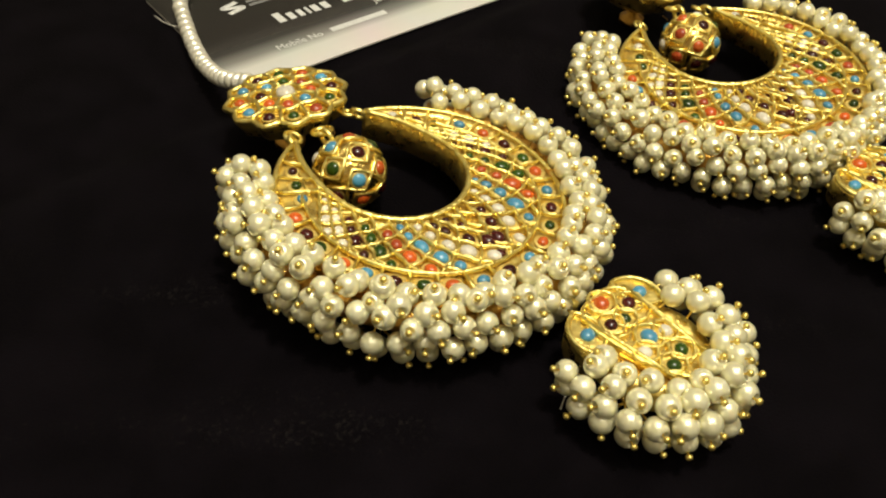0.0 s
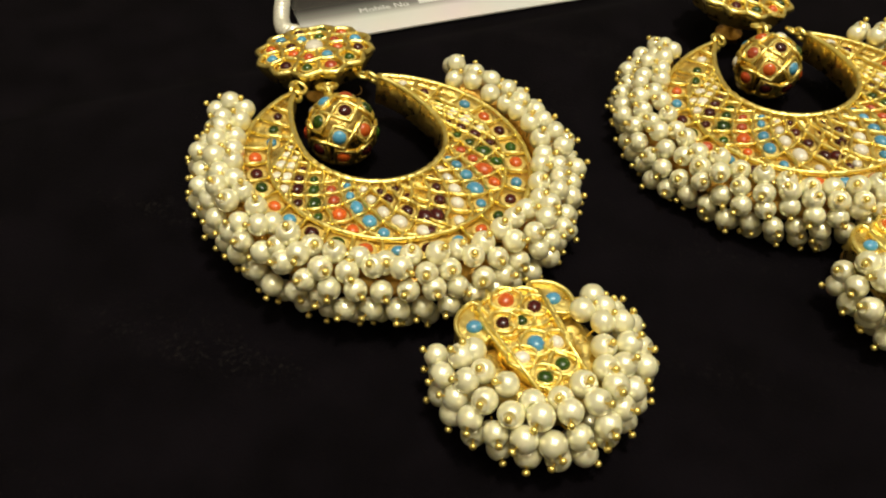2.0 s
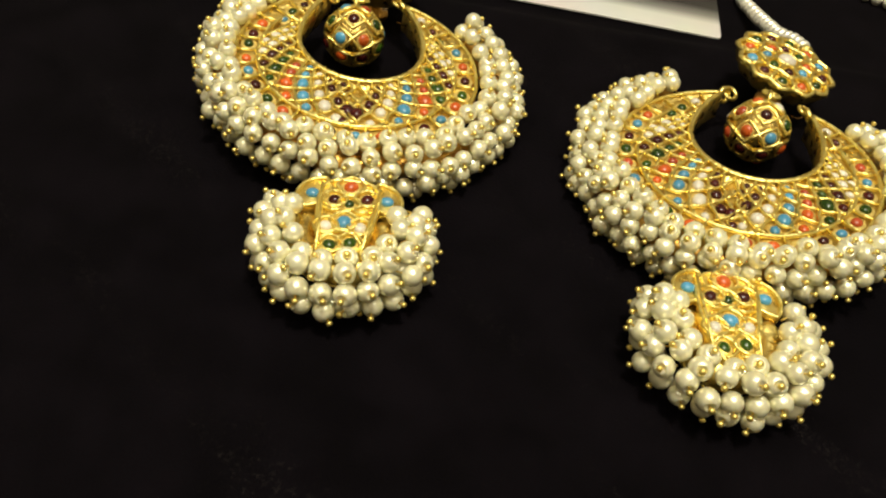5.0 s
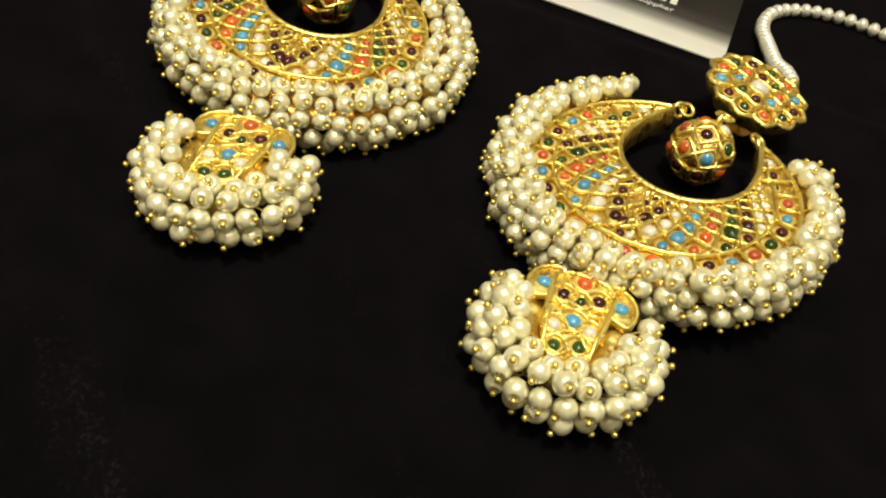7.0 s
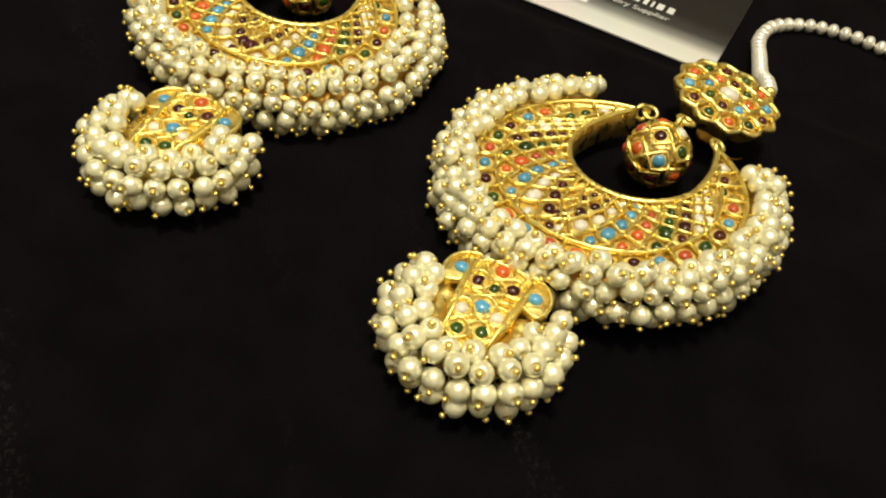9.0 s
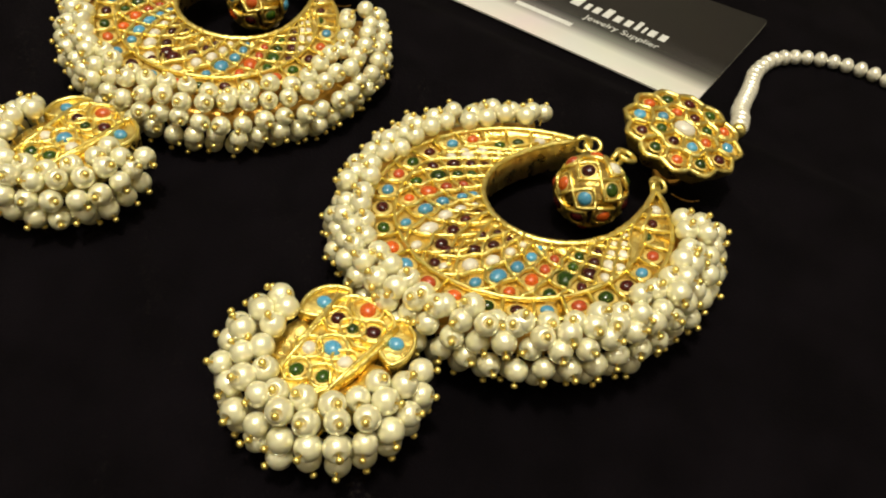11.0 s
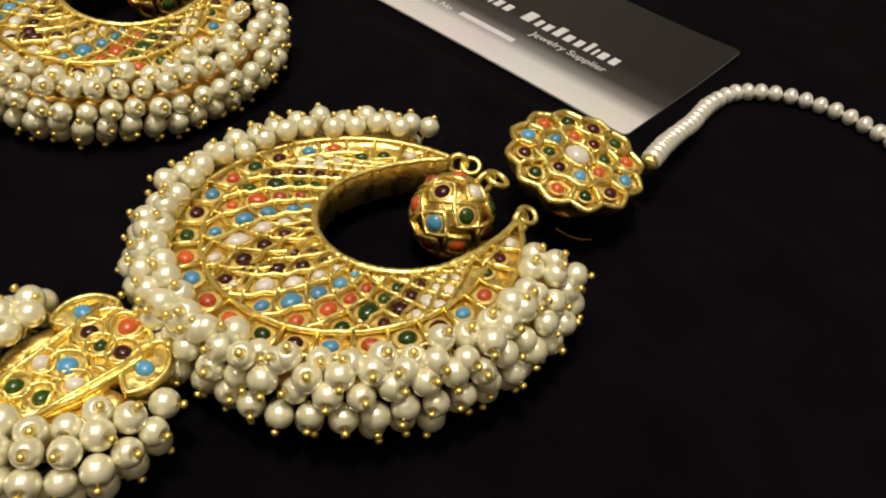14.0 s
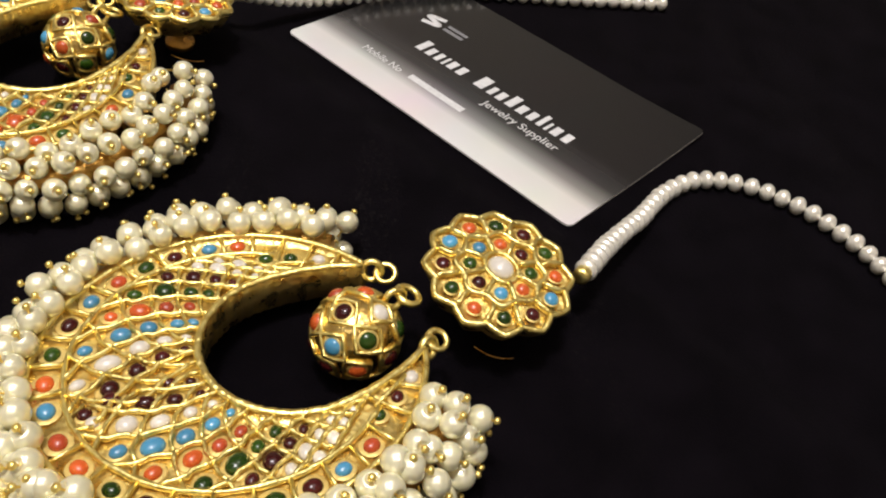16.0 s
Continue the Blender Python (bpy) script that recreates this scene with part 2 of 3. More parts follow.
def build_cloth():
    """The black cloth: a sheet with a slight thickness and very shallow, soft waves away from the jewellery."""
    bm = bmesh.new()
    n = 160
    grid = []

    def grade(f):
        f = 2 * f - 1
        return 0.25 * f + 0.75 * f ** 3

    for i in range(n + 1):
        row = []
        for j in range(n + 1):
            x, y = grade(i / n) * 880, grade(j / n) * 630
            far = min(1.0, max(0.0, (math.hypot(x, y) - 180) / 200))
            d = min(1.0, max(0.0, ((x + 73.0) * 0.664 - (y - 21.4) * 0.748 - 1.0) / 13.0))
            row.append(bm.verts.new((x, y, 4.4 * d * d * (3 - 2 * d) - 0.5 * far + 0.5 * far * noise.noise((x / 160, y / 160, 0)))))
        grid.append(row)
    for i in range(n):
        for j in range(n):
            bm.faces.new((grid[i][j], grid[i + 1][j], grid[i + 1][j + 1], grid[i][j + 1]))
    return tagged(new("black_cloth", mesh_of("black_cloth", bm, CLOTH)), "black matt cloth spread flat over the table", "cloth", kind="structure")


build_cloth()


# ---- the earrings ----
def inner_radius(phi, hole):
    hx, hy = hole
    lo, hi = 2.0, 40.0
    for _ in range(30):
        r = (lo + hi) / 2
        x, y = r * math.sin(phi) - hx, -r * math.cos(phi) - hy
        b = 22.4 if y > 0 else 13.7
        if (x / 13.7) ** 2 + (y / b) ** 2 < 1:
            lo = r
        else:
            hi = r
    return lo


def circle_radius(phi, cx, cy, rad):
    ux, uy = math.sin(phi), -math.cos(phi)
    p = ux * cx + uy * cy
    return p + math.sqrt(p * p - cx * cx - cy * cy + rad * rad)


TOP = 15.4
GROUND = 4.4


def build_earring(name, place, turn, hole, flower_at, drop_at, seed, sides, band, ball_at, flower_colours, drop_turn, flower_lean, fringe_lean, ball_colours, rim, fringe, tilt, lanes):
    rnd = random.Random(seed)
    top = bpy.data.objects.new(name, None)
    scene.collection.objects.link(top)
    top.matrix_basis = pose(place[0] * MM, place[1] * MM, 0, 0, 0, turn)

    def outer_radius(phi):
        return circle_radius(phi, *rim)

    def fringe_radius(phi):
        return circle_radius(phi, *fringe)

    # crescent plate, which leans on its pearls a little to one side
    end_l = end_r = 0.0
    for k in range(400):
        p = radians(120 + k * 0.15)
        if inner_radius(p, hole) < outer_radius(p) - 1.2:
            end_r = p
        if inner_radius(-p, hole) < outer_radius(-p) - 1.2:
            end_l = -p
    bm = bmesh.new()
    rows = []
    n = 170
    for i in range(n + 1):
        phi = end_l + (end_r - end_l) * i / n
        wob = 0.22 * noise.noise((phi * 9, seed, 0)) + 0.12 * math.sin(phi * 60)
        a, b = inner_radius(phi, hole) + wob, outer_radius(phi) + 0.2 * noise.noise((phi * 7, seed, 5))
        lip = min(0.9, (b - a) * 0.3)
        hi = 0.55 + 0.12 * noise.noise((phi * 14, seed, 9))
        prof2 = [(a + 0.5, TOP - 6.2), (a + 0.1, TOP - 3.0), (a, TOP + hi - 0.2), (a + 0.25 * lip, TOP + hi), (a + 0.75 * lip, TOP + hi - 0.08), (a + lip, TOP - 0.45)]
        m = 6
        prof2 += [(a + lip + (b - a - 2 * lip) * q / m, TOP - 0.5 + 0.12 * math.sin(math.pi * q / m)) for q in range(1, m)]
        prof2 += [(b - lip, TOP - 0.45), (b - 0.7 * lip, TOP + 0.5), (b - 0.2 * lip, TOP + 0.5), (b, TOP + 0.2), (b - 0.1, TOP - 3), (b - 0.5, TOP - 6.2)]
        rows.append([bm.verts.new((r * math.sin(phi), -r * math.cos(phi), z)) for r, z in prof2])
    for u, v in zip(rows, rows[1:]):
        for k in range(len(u)):
            bm.faces.new((u[k], u[(k + 1) % len(u)], v[(k + 1) % len(u)], v[k]))
    bm.faces.new(rows[0])
    bm.faces.new(rows[-1][::-1])
    plate = part("crescent", bm, GOLD_FLOOR, top, "gold crescent plate with a raised rim")
    rest = Matrix.Translation((0, 0, TOP * MM))
    lean = rest @ pose(0, 0, tilt[2] * MM, tilt[0], tilt[1], 0) @ rest.inverted()
    plate.matrix_basis = lean

    def ring_r(phi):
        return outer_radius(phi) - 5.3

    def spot(phi, r, z):
        return Vector((r * math.sin(phi), -r * math.cos(phi), z))

    walls = bmesh.new()
    zw = TOP + 0.34

    def wall(pts, r=0.3):
        pts = [Vector(p) + Vector((rnd.uniform(-0.07, 0.07), rnd.uniform(-0.07, 0.07), rnd.uniform(-0.08, 0.1))) for p in pts]
        tube(walls, pts, [r * rnd.uniform(0.75, 1.2) for _ in pts], 6, 1.35)

    def bed(phi, r, w, h):
        part("setting", BED_MESH, None, plate, at=aim(spot(phi, r, TOP - 0.18), (0, 0, 1), (w, h, 1), phi))

    # inner lattice: lanes of one colour run from the band to the hole on a slant; walls on the other slant cut them into diamonds
    SLANT, STEP = 42, 0.2
    levels = (0.28, 0.48, 0.68, 0.88)

    def node(sign, start, s, z=zw - 0.05):
        deg = start + SLANT * (1 - s) + 1.1 * noise.noise((start * 0.37, s * 9, seed + sign))
        ph = sign * radians(deg)
        q = min(max(s + 0.02 * noise.noise((start * 0.29, s * 7, seed + 20)), 0.0), 1.0)
        a, b = inner_radius(ph, hole) + 0.7, ring_r(ph)
        return spot(ph, a + max(b - a, 0.4) * q, z), ph, b - a

    for sign, starts in ((-1, lanes[0]), (1, lanes[1])):
        edges = [starts[0] - 8] + [(a + b) / 2 for a, b in zip(starts, starts[1:])] + [starts[-1] + 6.5]

        def clear(start, s):
            """True on this side of the seam where the lanes of both sides meet."""
            return start + SLANT * (1 - s) > -4 - (4 if sign < 0 else 0)

        for i, (start, col) in enumerate(zip(starts, "kkwbrgkww")):
            for j, level in enumerate((0.11, *levels)):
                if i < 2 and not clear(start, level):
                    continue
                if j == 0 and i > 3 or i == 0 and starts[0] > -25:
                    continue
                _, ph, room = node(sign, start, level)
                if room < 2.6:
                    continue
                s = level + rnd.uniform(-0.015, 0.015)
                place, ph, room = node(sign, start, s, TOP - 0.12)
                size = (0.68, 0.90, 1.18, 1.45, 1.06)[j] * rnd.uniform(0.85, 1.08) * min(1.0, 0.45 + room / 24)
                kind = "o" if col == "r" and j >= 3 and i < 6 else col
                long = rnd.uniform(1.05, 1.3)
                gem(kind, place, (0, 0, 1), size * rnd.uniform(0.92, 1.05), size * long, size * 0.95, plate, ph - sign * 0.35 + rnd.uniform(-0.2, 0.2))
                part("setting", BED_MESH, None, plate, at=aim(spot(ph, math.hypot(place.x, place.y), TOP - 0.3), (0, 0, 1), (size * 1.5, size * 1.75, 1.3), ph - sign * 0.35))
        # cross walls
        for i in range(len(starts)):
            for level in (0.08, *levels):
                if not clear(edges[i], level):
                    continue
                a, _, room = node(sign, edges[i], level)
                if room < 2.2:
                    continue
                m, _, _ = node(sign, (edges[i] + edges[i + 1]) / 2, level + STEP / 2 + 0.012)
                b, _, _ = node(sign, edges[i + 1], min(level + STEP, 1.0))
                wall([a, a.lerp(m, 0.5), m, m.lerp(b, 0.5), b], 0.33)
        # long curved walls between the lanes, drawn in and out by the stones
        for i, e in enumerate(edges):
            run = [q / 20 for q in range(21) if clear(e, q / 20)]
            if len(run) > 2:
                wall([node(sign, e + 0.9 * math.sin(2 * math.pi * (q - 0.03) / STEP), q)[0] for q in run], 0.37)
    for sign in (-1, 1):
        mids = []
        for d in range(122, 146, 6):
            ph = sign * radians(d)
            a, b = inner_radius(ph, hole), outer_radius(ph)
            mids.append(spot(ph, a + (b - a) * 0.36, zw - 0.05))
        wall(mids, 0.32)

    # outer band: one row of stones in square cells behind a long raised wire
    wall([spot(p, ring_r(p), zw) for p in np.linspace(radians(-122), radians(122), 60)], 0.42)
    for sign in (-1, 1):
        for i, kind in enumerate(band[sign > 0]):
            deg = 5.6 + 11.3 * i
            if deg > 142:
                break
            ph = sign * radians(deg + rnd.uniform(-1, 1))
            w = outer_radius(ph) - inner_radius(ph, hole)
            depth = 3.0 if deg < 112 else max(1.9, w / 2 - 0.1)
            size = 1.12 * rnd.uniform(0.88, 1.1) * (1.0 if deg < 118 else 0.85)
            r = outer_radius(ph) - depth
            gem(kind, spot(ph, r, TOP - 0.05), (0, 0, 1), size * 1.16, size, size * 0.95, plate, ph)
            bed(ph, r, size * 1.75, size * 1.65)
            pe = sign * radians(deg + 5.65)
            we = outer_radius(pe) - inner_radius(pe, hole)
            if we > 4:
                d1 = 5.4 if deg < 112 else we - 0.9
                wall([spot(pe, outer_radius(pe) - 0.8, zw), spot(pe, outer_radius(pe) - d1 / 2, zw - 0.1), spot(pe, outer_radius(pe) - d1, zw)], 0.34)
    span = np.linspace(end_l + 0.01, end_r - 0.01, 110)
    tube(walls, [spot(p, inner_radius(p, hole) + 0.55 + 0.22 * noise.noise((p * 11, seed, 2)), TOP + 0.52 + 0.15 * noise.noise((p * 17, seed, 4))) for p in span],
         [0.62 * (1 + 0.25 * noise.noise((p * 23, seed, 6))) for p in span], 8, 0.8)
    tube(walls, [spot(p, outer_radius(p) - 0.5, TOP + 0.5 + 0.12 * noise.noise((p * 15, seed, 7))) for p in span], 0.5, 8, 0.8)
    part("wire_lattice", walls, GOLD, plate, "raised gold wire lattice between the stones")

    # pearls on headed pins in five tiers round the rim
    tiers = [(1.5, TOP + 2.1, 56), (4.6, TOP + 1.6, 34), (6.5, TOP - 1.1, 8), (6.9, TOP - 4.7, -10), (4.9, TOP - 8.6, -16)]
    for k, (dr, z, tilt_up) in enumerate(tiers):
        lo, hi = sides
        if k == 0:
            lo, hi = lo + 6, hi - 6
        ph = radians(lo) + rnd.uniform(0, 0.05) + (0.075 if k % 2 else 0.0)
        while ph < radians(hi):
            base = outer_radius(ph) - 0.7 if k == 0 else (outer_radius(ph) + fringe_radius(ph)) / 2 - 0.6 if k == 1 else fringe_radius(ph)
            r = base + dr + 0.5 * abs(math.sin(ph)) + 0.6 * max(0, (abs(ph) - 1.9) / 0.6) + fringe_lean * max(0, math.sin(ph)) + rnd.uniform(-0.9, 0.6)
            el = radians(tilt_up + rnd.uniform(-40, 28))
            az = ph + rnd.uniform(-0.8, 0.8)
            way = (math.sin(az) * math.cos(el), -math.cos(az) * math.cos(el), math.sin(el))
            at = spot(ph, r, z + rnd.uniform(-0.9, 0.9))
            low = GROUND + PEARL_R + 0.1 - (lean @ (at * MM)).z / MM
            at.z += max(0.0, low)
            pearl(at, way, plate, rnd, rnd.uniform(0.93, 1.04))
            ph += (2 * PEARL_R * 1.0 + rnd.uniform(0, 0.35)) / r

    # gold rail added behind the pearls, so that the gaps are not black
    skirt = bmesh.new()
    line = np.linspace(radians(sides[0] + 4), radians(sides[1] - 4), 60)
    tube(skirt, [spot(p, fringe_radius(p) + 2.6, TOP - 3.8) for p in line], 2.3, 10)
    part("pin_rail", skirt, GOLD_SIDE, plate, "added gold rail that fills the gaps between pearls")

    # flower stud
    fx, fy = flower_at
    fz = 16.6
    bm = bmesh.new()
    rings = []
    for kr, z in ((0.55, 10.4), (0.84, 12.6), (0.97, fz - 1.3), (1.0, fz - 0.2), (0.975, fz + 0.1), (0.93, fz - 0.35), (0.75, fz + 0.1), (0.5, fz + 0.6), (0.25, fz + 0.9)):
        ring = []
        for i in range(96):
            t = 2 * math.pi * i / 96
            petal = 12.1 * (0.945 + 0.065 * abs(math.cos(6 * t)) ** 0.75 + 0.06 * (1 - abs(math.sin(6 * t))) + 0.015 * noise.noise((math.cos(t) * 2, math.sin(t) * 2, seed)))
            q = petal if kr > 0.7 else 12.1
            ring.append(bm.verts.new((fx + q * kr * math.cos(t), fy + q * kr * math.sin(t), z)))
        rings.append(ring)
    for u, v in zip(rings, rings[1:]):
        for i in range(96):
            bm.faces.new((u[i], u[(i + 1) % 96], v[(i + 1) % 96], v[i]))
    bm.faces.new(rings[0][::-1])
    bm.faces.new(rings[-1])
    flower = part("flower_stud", bm, GOLD_FLOOR, top, "gold flower stud with twelve petals")
    pivot = Matrix.Translation(Vector((fx, fy, fz)) * MM)
    flower.matrix_basis = pivot @ pose(0, 0, 0, *flower_lean, 0) @ pivot.inverted()

    def on_flower(t, r, up=0.0):
        return Vector((fx + r * math.cos(t), fy + r * math.sin(t), fz + 0.95 * (1 - (r / 12) ** 2) + up))

    walls = bmesh.new()
    tube(walls, [on_flower(2 * math.pi * i / 24, 2.9 + 0.3 * math.cos(4 * math.pi * i / 24), 0.3) for i in range(24)], 0.36, 6, 1.3, True)
    for i in range(8):
        t = 2 * math.pi * (i + 0.5) / 8 + 0.2
        wall_pts = [on_flower(t + rnd.uniform(-0.05, 0.05), r, 0.3) for r in (3.0, 4.6, 6.4, 7.2)]
        tube(walls, wall_pts, 0.46, 6, 1.4)
    tube(walls, [on_flower(2 * math.pi * i / 64, 7.15 + 0.55 * math.cos(8 * (2 * math.pi * i / 64 - 0.2)), 0.3) for i in range(64)], 0.5, 6, 1.4, True)
    for i in range(12):
        t = 2 * math.pi * (i + 0.5) / 12
        tube(walls, [on_flower(t + rnd.uniform(-0.04, 0.04), r, 0.3) for r in (7.3, 8.8, 10.2, 11.1)], 0.46, 6, 1.5)
    tube(walls, [on_flower(2 * math.pi * i / 96, 12.0 * (0.93 + 0.065 * abs(math.cos(6 * 2 * math.pi * i / 96)) ** 0.75 + 0.06 * (1 - abs(math.sin(6 * 2 * math.pi * i / 96)))), 0.15) for i in range(96)], 0.6, 6, 1.2, True)
    part("wire_lattice", walls, GOLD, flower, "raised gold wire lattice between the stones")
    gem("w", on_flower(0, 0, 0.1), (0, 0, 1), 2.35, 2.0, 1.7, flower, rnd.uniform(0, 3))
    inner, outer = flower_colours

    def flat_bed(c, w, owner):
        part("setting", BED_MESH, None, owner, at=aim(c, (0, 0, 1), (w, w, 1)))

    for i, kind in enumerate(inner):
        t = 2 * math.pi * i / 8 + 0.2
        c = on_flower(t, 5.2, 0.1)
        gem(kind, c, (0.2 * math.cos(t), 0.2 * math.sin(t), 1), 1.2, 1.2, 1.05, flower)
        flat_bed(c, 1.4, flower)
    for i, kind in enumerate(outer):
        t = 2 * math.pi * i / 12
        c = on_flower(t, 9.6, 0.1)
        s = rnd.uniform(1.15, 1.4)
        gem(kind, c, (0.25 * math.cos(t), 0.25 * math.sin(t), 1), s, s, 1.1, flower)
        flat_bed(c, 1.5, flower)
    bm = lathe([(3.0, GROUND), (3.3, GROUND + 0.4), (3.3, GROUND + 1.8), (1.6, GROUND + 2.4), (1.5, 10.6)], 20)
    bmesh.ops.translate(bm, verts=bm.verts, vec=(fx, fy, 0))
    part("stud_back", bm, GOLD_SIDE, top, "darker gold stud back")
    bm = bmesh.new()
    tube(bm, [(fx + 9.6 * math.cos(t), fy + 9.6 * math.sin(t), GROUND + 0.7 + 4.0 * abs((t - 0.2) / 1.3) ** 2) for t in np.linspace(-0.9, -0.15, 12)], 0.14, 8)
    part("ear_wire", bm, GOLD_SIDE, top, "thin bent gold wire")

    # ball hanging in the opening
    bx, by = ball_at
    bz, br = 12.4, 6.8
    axis = Vector((0.0, 0.80, 0.60)).normalized()
    e1 = axis.cross(Vector((0, 0, 1))).normalized()
    e2 = axis.cross(e1)
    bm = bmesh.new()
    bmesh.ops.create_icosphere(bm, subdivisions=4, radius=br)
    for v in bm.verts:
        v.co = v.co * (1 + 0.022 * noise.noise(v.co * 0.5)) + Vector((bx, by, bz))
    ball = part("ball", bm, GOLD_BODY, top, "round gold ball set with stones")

    def on_ball(lat, lon, r):
        d = axis * math.sin(lat) + (e1 * math.cos(lon) + e2 * math.sin(lon)) * math.cos(lat)
        return d, Vector((bx, by, bz)) + d * r

    walls = bmesh.new()
    for row, (lat, num) in enumerate(((0.95, 5), (0.26, 7), (-0.42, 7), (-1.05, 4))):
        for i in range(num):
            lon = -math.pi / 2 + 2 * math.pi * (i + (0.0 if row == 1 else 0.5)) / num
            d, c = on_ball(lat, lon, br - 0.05)
            gem(ball_colours[row][i], c, d, 1.42, 1.42, 1.15, ball)
            part("setting", BED_MESH, None, ball, at=aim(c + d * 0.12, d, (1.75, 1.75, 1)))
            half = math.pi / num
            corner = [on_ball(lat + a, lon + b, br + 0.28)[1] for a, b in ((0.36, 0), (0.02, half), (-0.36, 0), (0.0, -half))]
            pts = []
            for u, v in zip(corner, corner[1:] + corner[:1]):
                for f in (0, 0.5):
                    p = u.lerp(v, f) - Vector((bx, by, bz))
                    pts.append(Vector((bx, by, bz)) + p.normalized() * (br + 0.22))
            tube(walls, pts, 0.42, 6, 1.0, True)
    part("wire_lattice", walls, GOLD, ball, "raised gold wire lattice between the stones")

    # links
    def link(centre, way, radius, r=0.55):
        bm = bmesh.new()
        w = Vector(way).normalized()
        f1 = w.cross(Vector((0.13, 0.21, 0.97))).normalized()
        f2 = w.cross(f1)
        tube(bm, [Vector(centre) + (f1 * math.cos(t) + f2 * math.sin(t)) * radius for t in (2 * math.pi * k / 20 for k in range(20))], r, 7, 1.0, True)
        part("jump_ring", bm, GOLD, top, "small gold jump ring")

    tip_l, tip_r = spot(end_l, outer_radius(end_l) - 0.5, TOP), spot(end_r, outer_radius(end_r) - 0.5, TOP)
    for tip in (lean @ (tip_l * MM) / MM, lean @ (tip_r * MM) / MM):
        away = (Vector((fx, fy, 14)) - tip)
        away.z = 0
        away.normalize()
        link(tip + away * 1.1 + Vector((0, 0, -0.6)), away.cross(Vector((0, 0, 1))) + Vector((0, 0, 0.5)), 1.6)
        link(tip + away * 3.4 + Vector((0, 0, -0.9)), away.cross(Vector((0, 0, 1))) * 0.4 + Vector((0, 0, 1)), 1.6, 0.5)
    gap = Vector((fx - bx, fy - 12 - by, 0)).normalized()
    pole = Vector((bx, by, bz)) + axis * br
    link(pole + axis * 1.1, (1, 0, 0.1), 1.8, 0.55)
    link(pole + axis * 1.3 + gap * 2.2, (0.1, 0.4, 1), 1.9, 0.55)

    # drop: a shield with two leaf wings, ringed with pearls
    dx, dy = drop_at
    dz = 14.5
    bm = bmesh.new()
    shield = []
    for i in range(40):
        t = 2 * math.pi * i / 40
        y = math.sin(t)
        w = 5.7 + 2.0 * y
        shield.append((dx + w * math.copysign(abs(math.cos(t)) ** 0.6, math.cos(t)), dy + 1.0 + 10.8 * math.copysign(abs(y) ** 0.8, y)))
    slab(bm, shield, dz - 4.5, dz + 0.5, 0.95, (dx, dy), 0.6)
    drop = part("drop_plate", bm, GOLD_FLOOR, top, "gold shield-shaped drop with leaf wings")
    hang = Matrix.Translation(Vector((dx, dy, 0)) * MM)
    drop.matrix_basis = hang @ pose(0, 0, 0, 0, 0, drop_turn) @ hang.inverted()
    walls = bmesh.new()
    tube(walls, [(x, y, dz + 0.65) for x, y in [(dx + (a - dx) * 0.93, dy + (b - dy) * 0.96) for a, b in shield]], 0.42, 6, 1.2, True)
    for sx in (-1, 1):
        bm = bmesh.new()
        cx, cy = dx + sx * 7.0, dy + 7.4
        leaf = []
        for i in range(28):
            t = 2 * math.pi * i / 28
            u, v = 5.0 * math.cos(t), 3.1 * math.sin(t) * (1 - abs(math.cos(t)) ** 3 * 0.5)
            a = radians(90 + sx * 24)
            leaf.append((cx + u * math.cos(a) - v * math.sin(a), cy + u * math.sin(a) + v * math.cos(a)))
        slab(bm, leaf, dz - 5.0, dz + 0.3, 0.96, (cx, cy), 0.6)
        part("leaf_wing", bm, GOLD_FLOOR, drop, "gold leaf wing with one stone")
        tube(walls, [(cx + (x - cx) * 0.9, cy + (y - cy) * 0.9, dz + 0.45) for x, y in leaf], 0.42, 6, 1.2, True)
        gem("b", (cx + sx * 0.1, cy - 0.3, dz + 0.35), (0, 0, 1), 1.35, 1.2, 1.1, drop)
    stones = [("o", 0.0, 9.7, 1.35), ("k", -2.9, 5.8, 1.15), ("k", 3.2, 6.8, 1.2), ("g", 0.2, 5.2, 0.95), ("b", 0.0, 0.2, 1.4),
              ("w", -3.0, -1.4, 1.1), ("w", 3.1, -0.8, 1.1), ("g", -1.9, -5.6, 1.15), ("g", 1.9, -4.8, 1.15)]
    for kind, x, y, s in stones:
        x, y = x + rnd.uniform(-0.3, 0.3), y + rnd.uniform(-0.3, 0.3)
        gem(kind, (dx + x, dy + y, dz + 0.62), (0, 0, 1), s * 1.1, s, s * 0.9, drop, rnd.uniform(0, 3))
        c = Vector((dx + x, dy + y, dz + 0.56))
        flat_bed(c, s * 1.35, drop)
        cell_w, cell_h = 1.0 + 1.25 * s, 0.9 + 1.15 * s
        loop = []
        for k in range(20):
            t = 2 * math.pi * k / 20
            e = 1.25
            loop.append((dx + x + cell_w * math.copysign(abs(math.cos(t)) ** e, math.cos(t)), dy + y + cell_h * math.copysign(abs(math.sin(t)) ** e, math.sin(t)), dz + 0.75 + rnd.uniform(-0.08, 0.08)))
        tube(walls, loop, 0.3, 6, 1.8, True)
    for sx in (-1, 1):
        tube(walls, [(dx + sx * q, dy + y, dz + 0.75) for q, y in ((5.6, 9.5), (4.9, 3.5), (4.5, -1.0), (4.0, -8.0))], 0.4, 6, 1.8)
        tube(walls, [(dx + sx * 5.2, dy + 3.6, dz + 0.75), (dx + sx * 2.6, dy + 2.6, dz + 0.85), (dx + sx * 0.2, dy + 3.4, dz + 0.75)], 0.3, 6, 1.8)
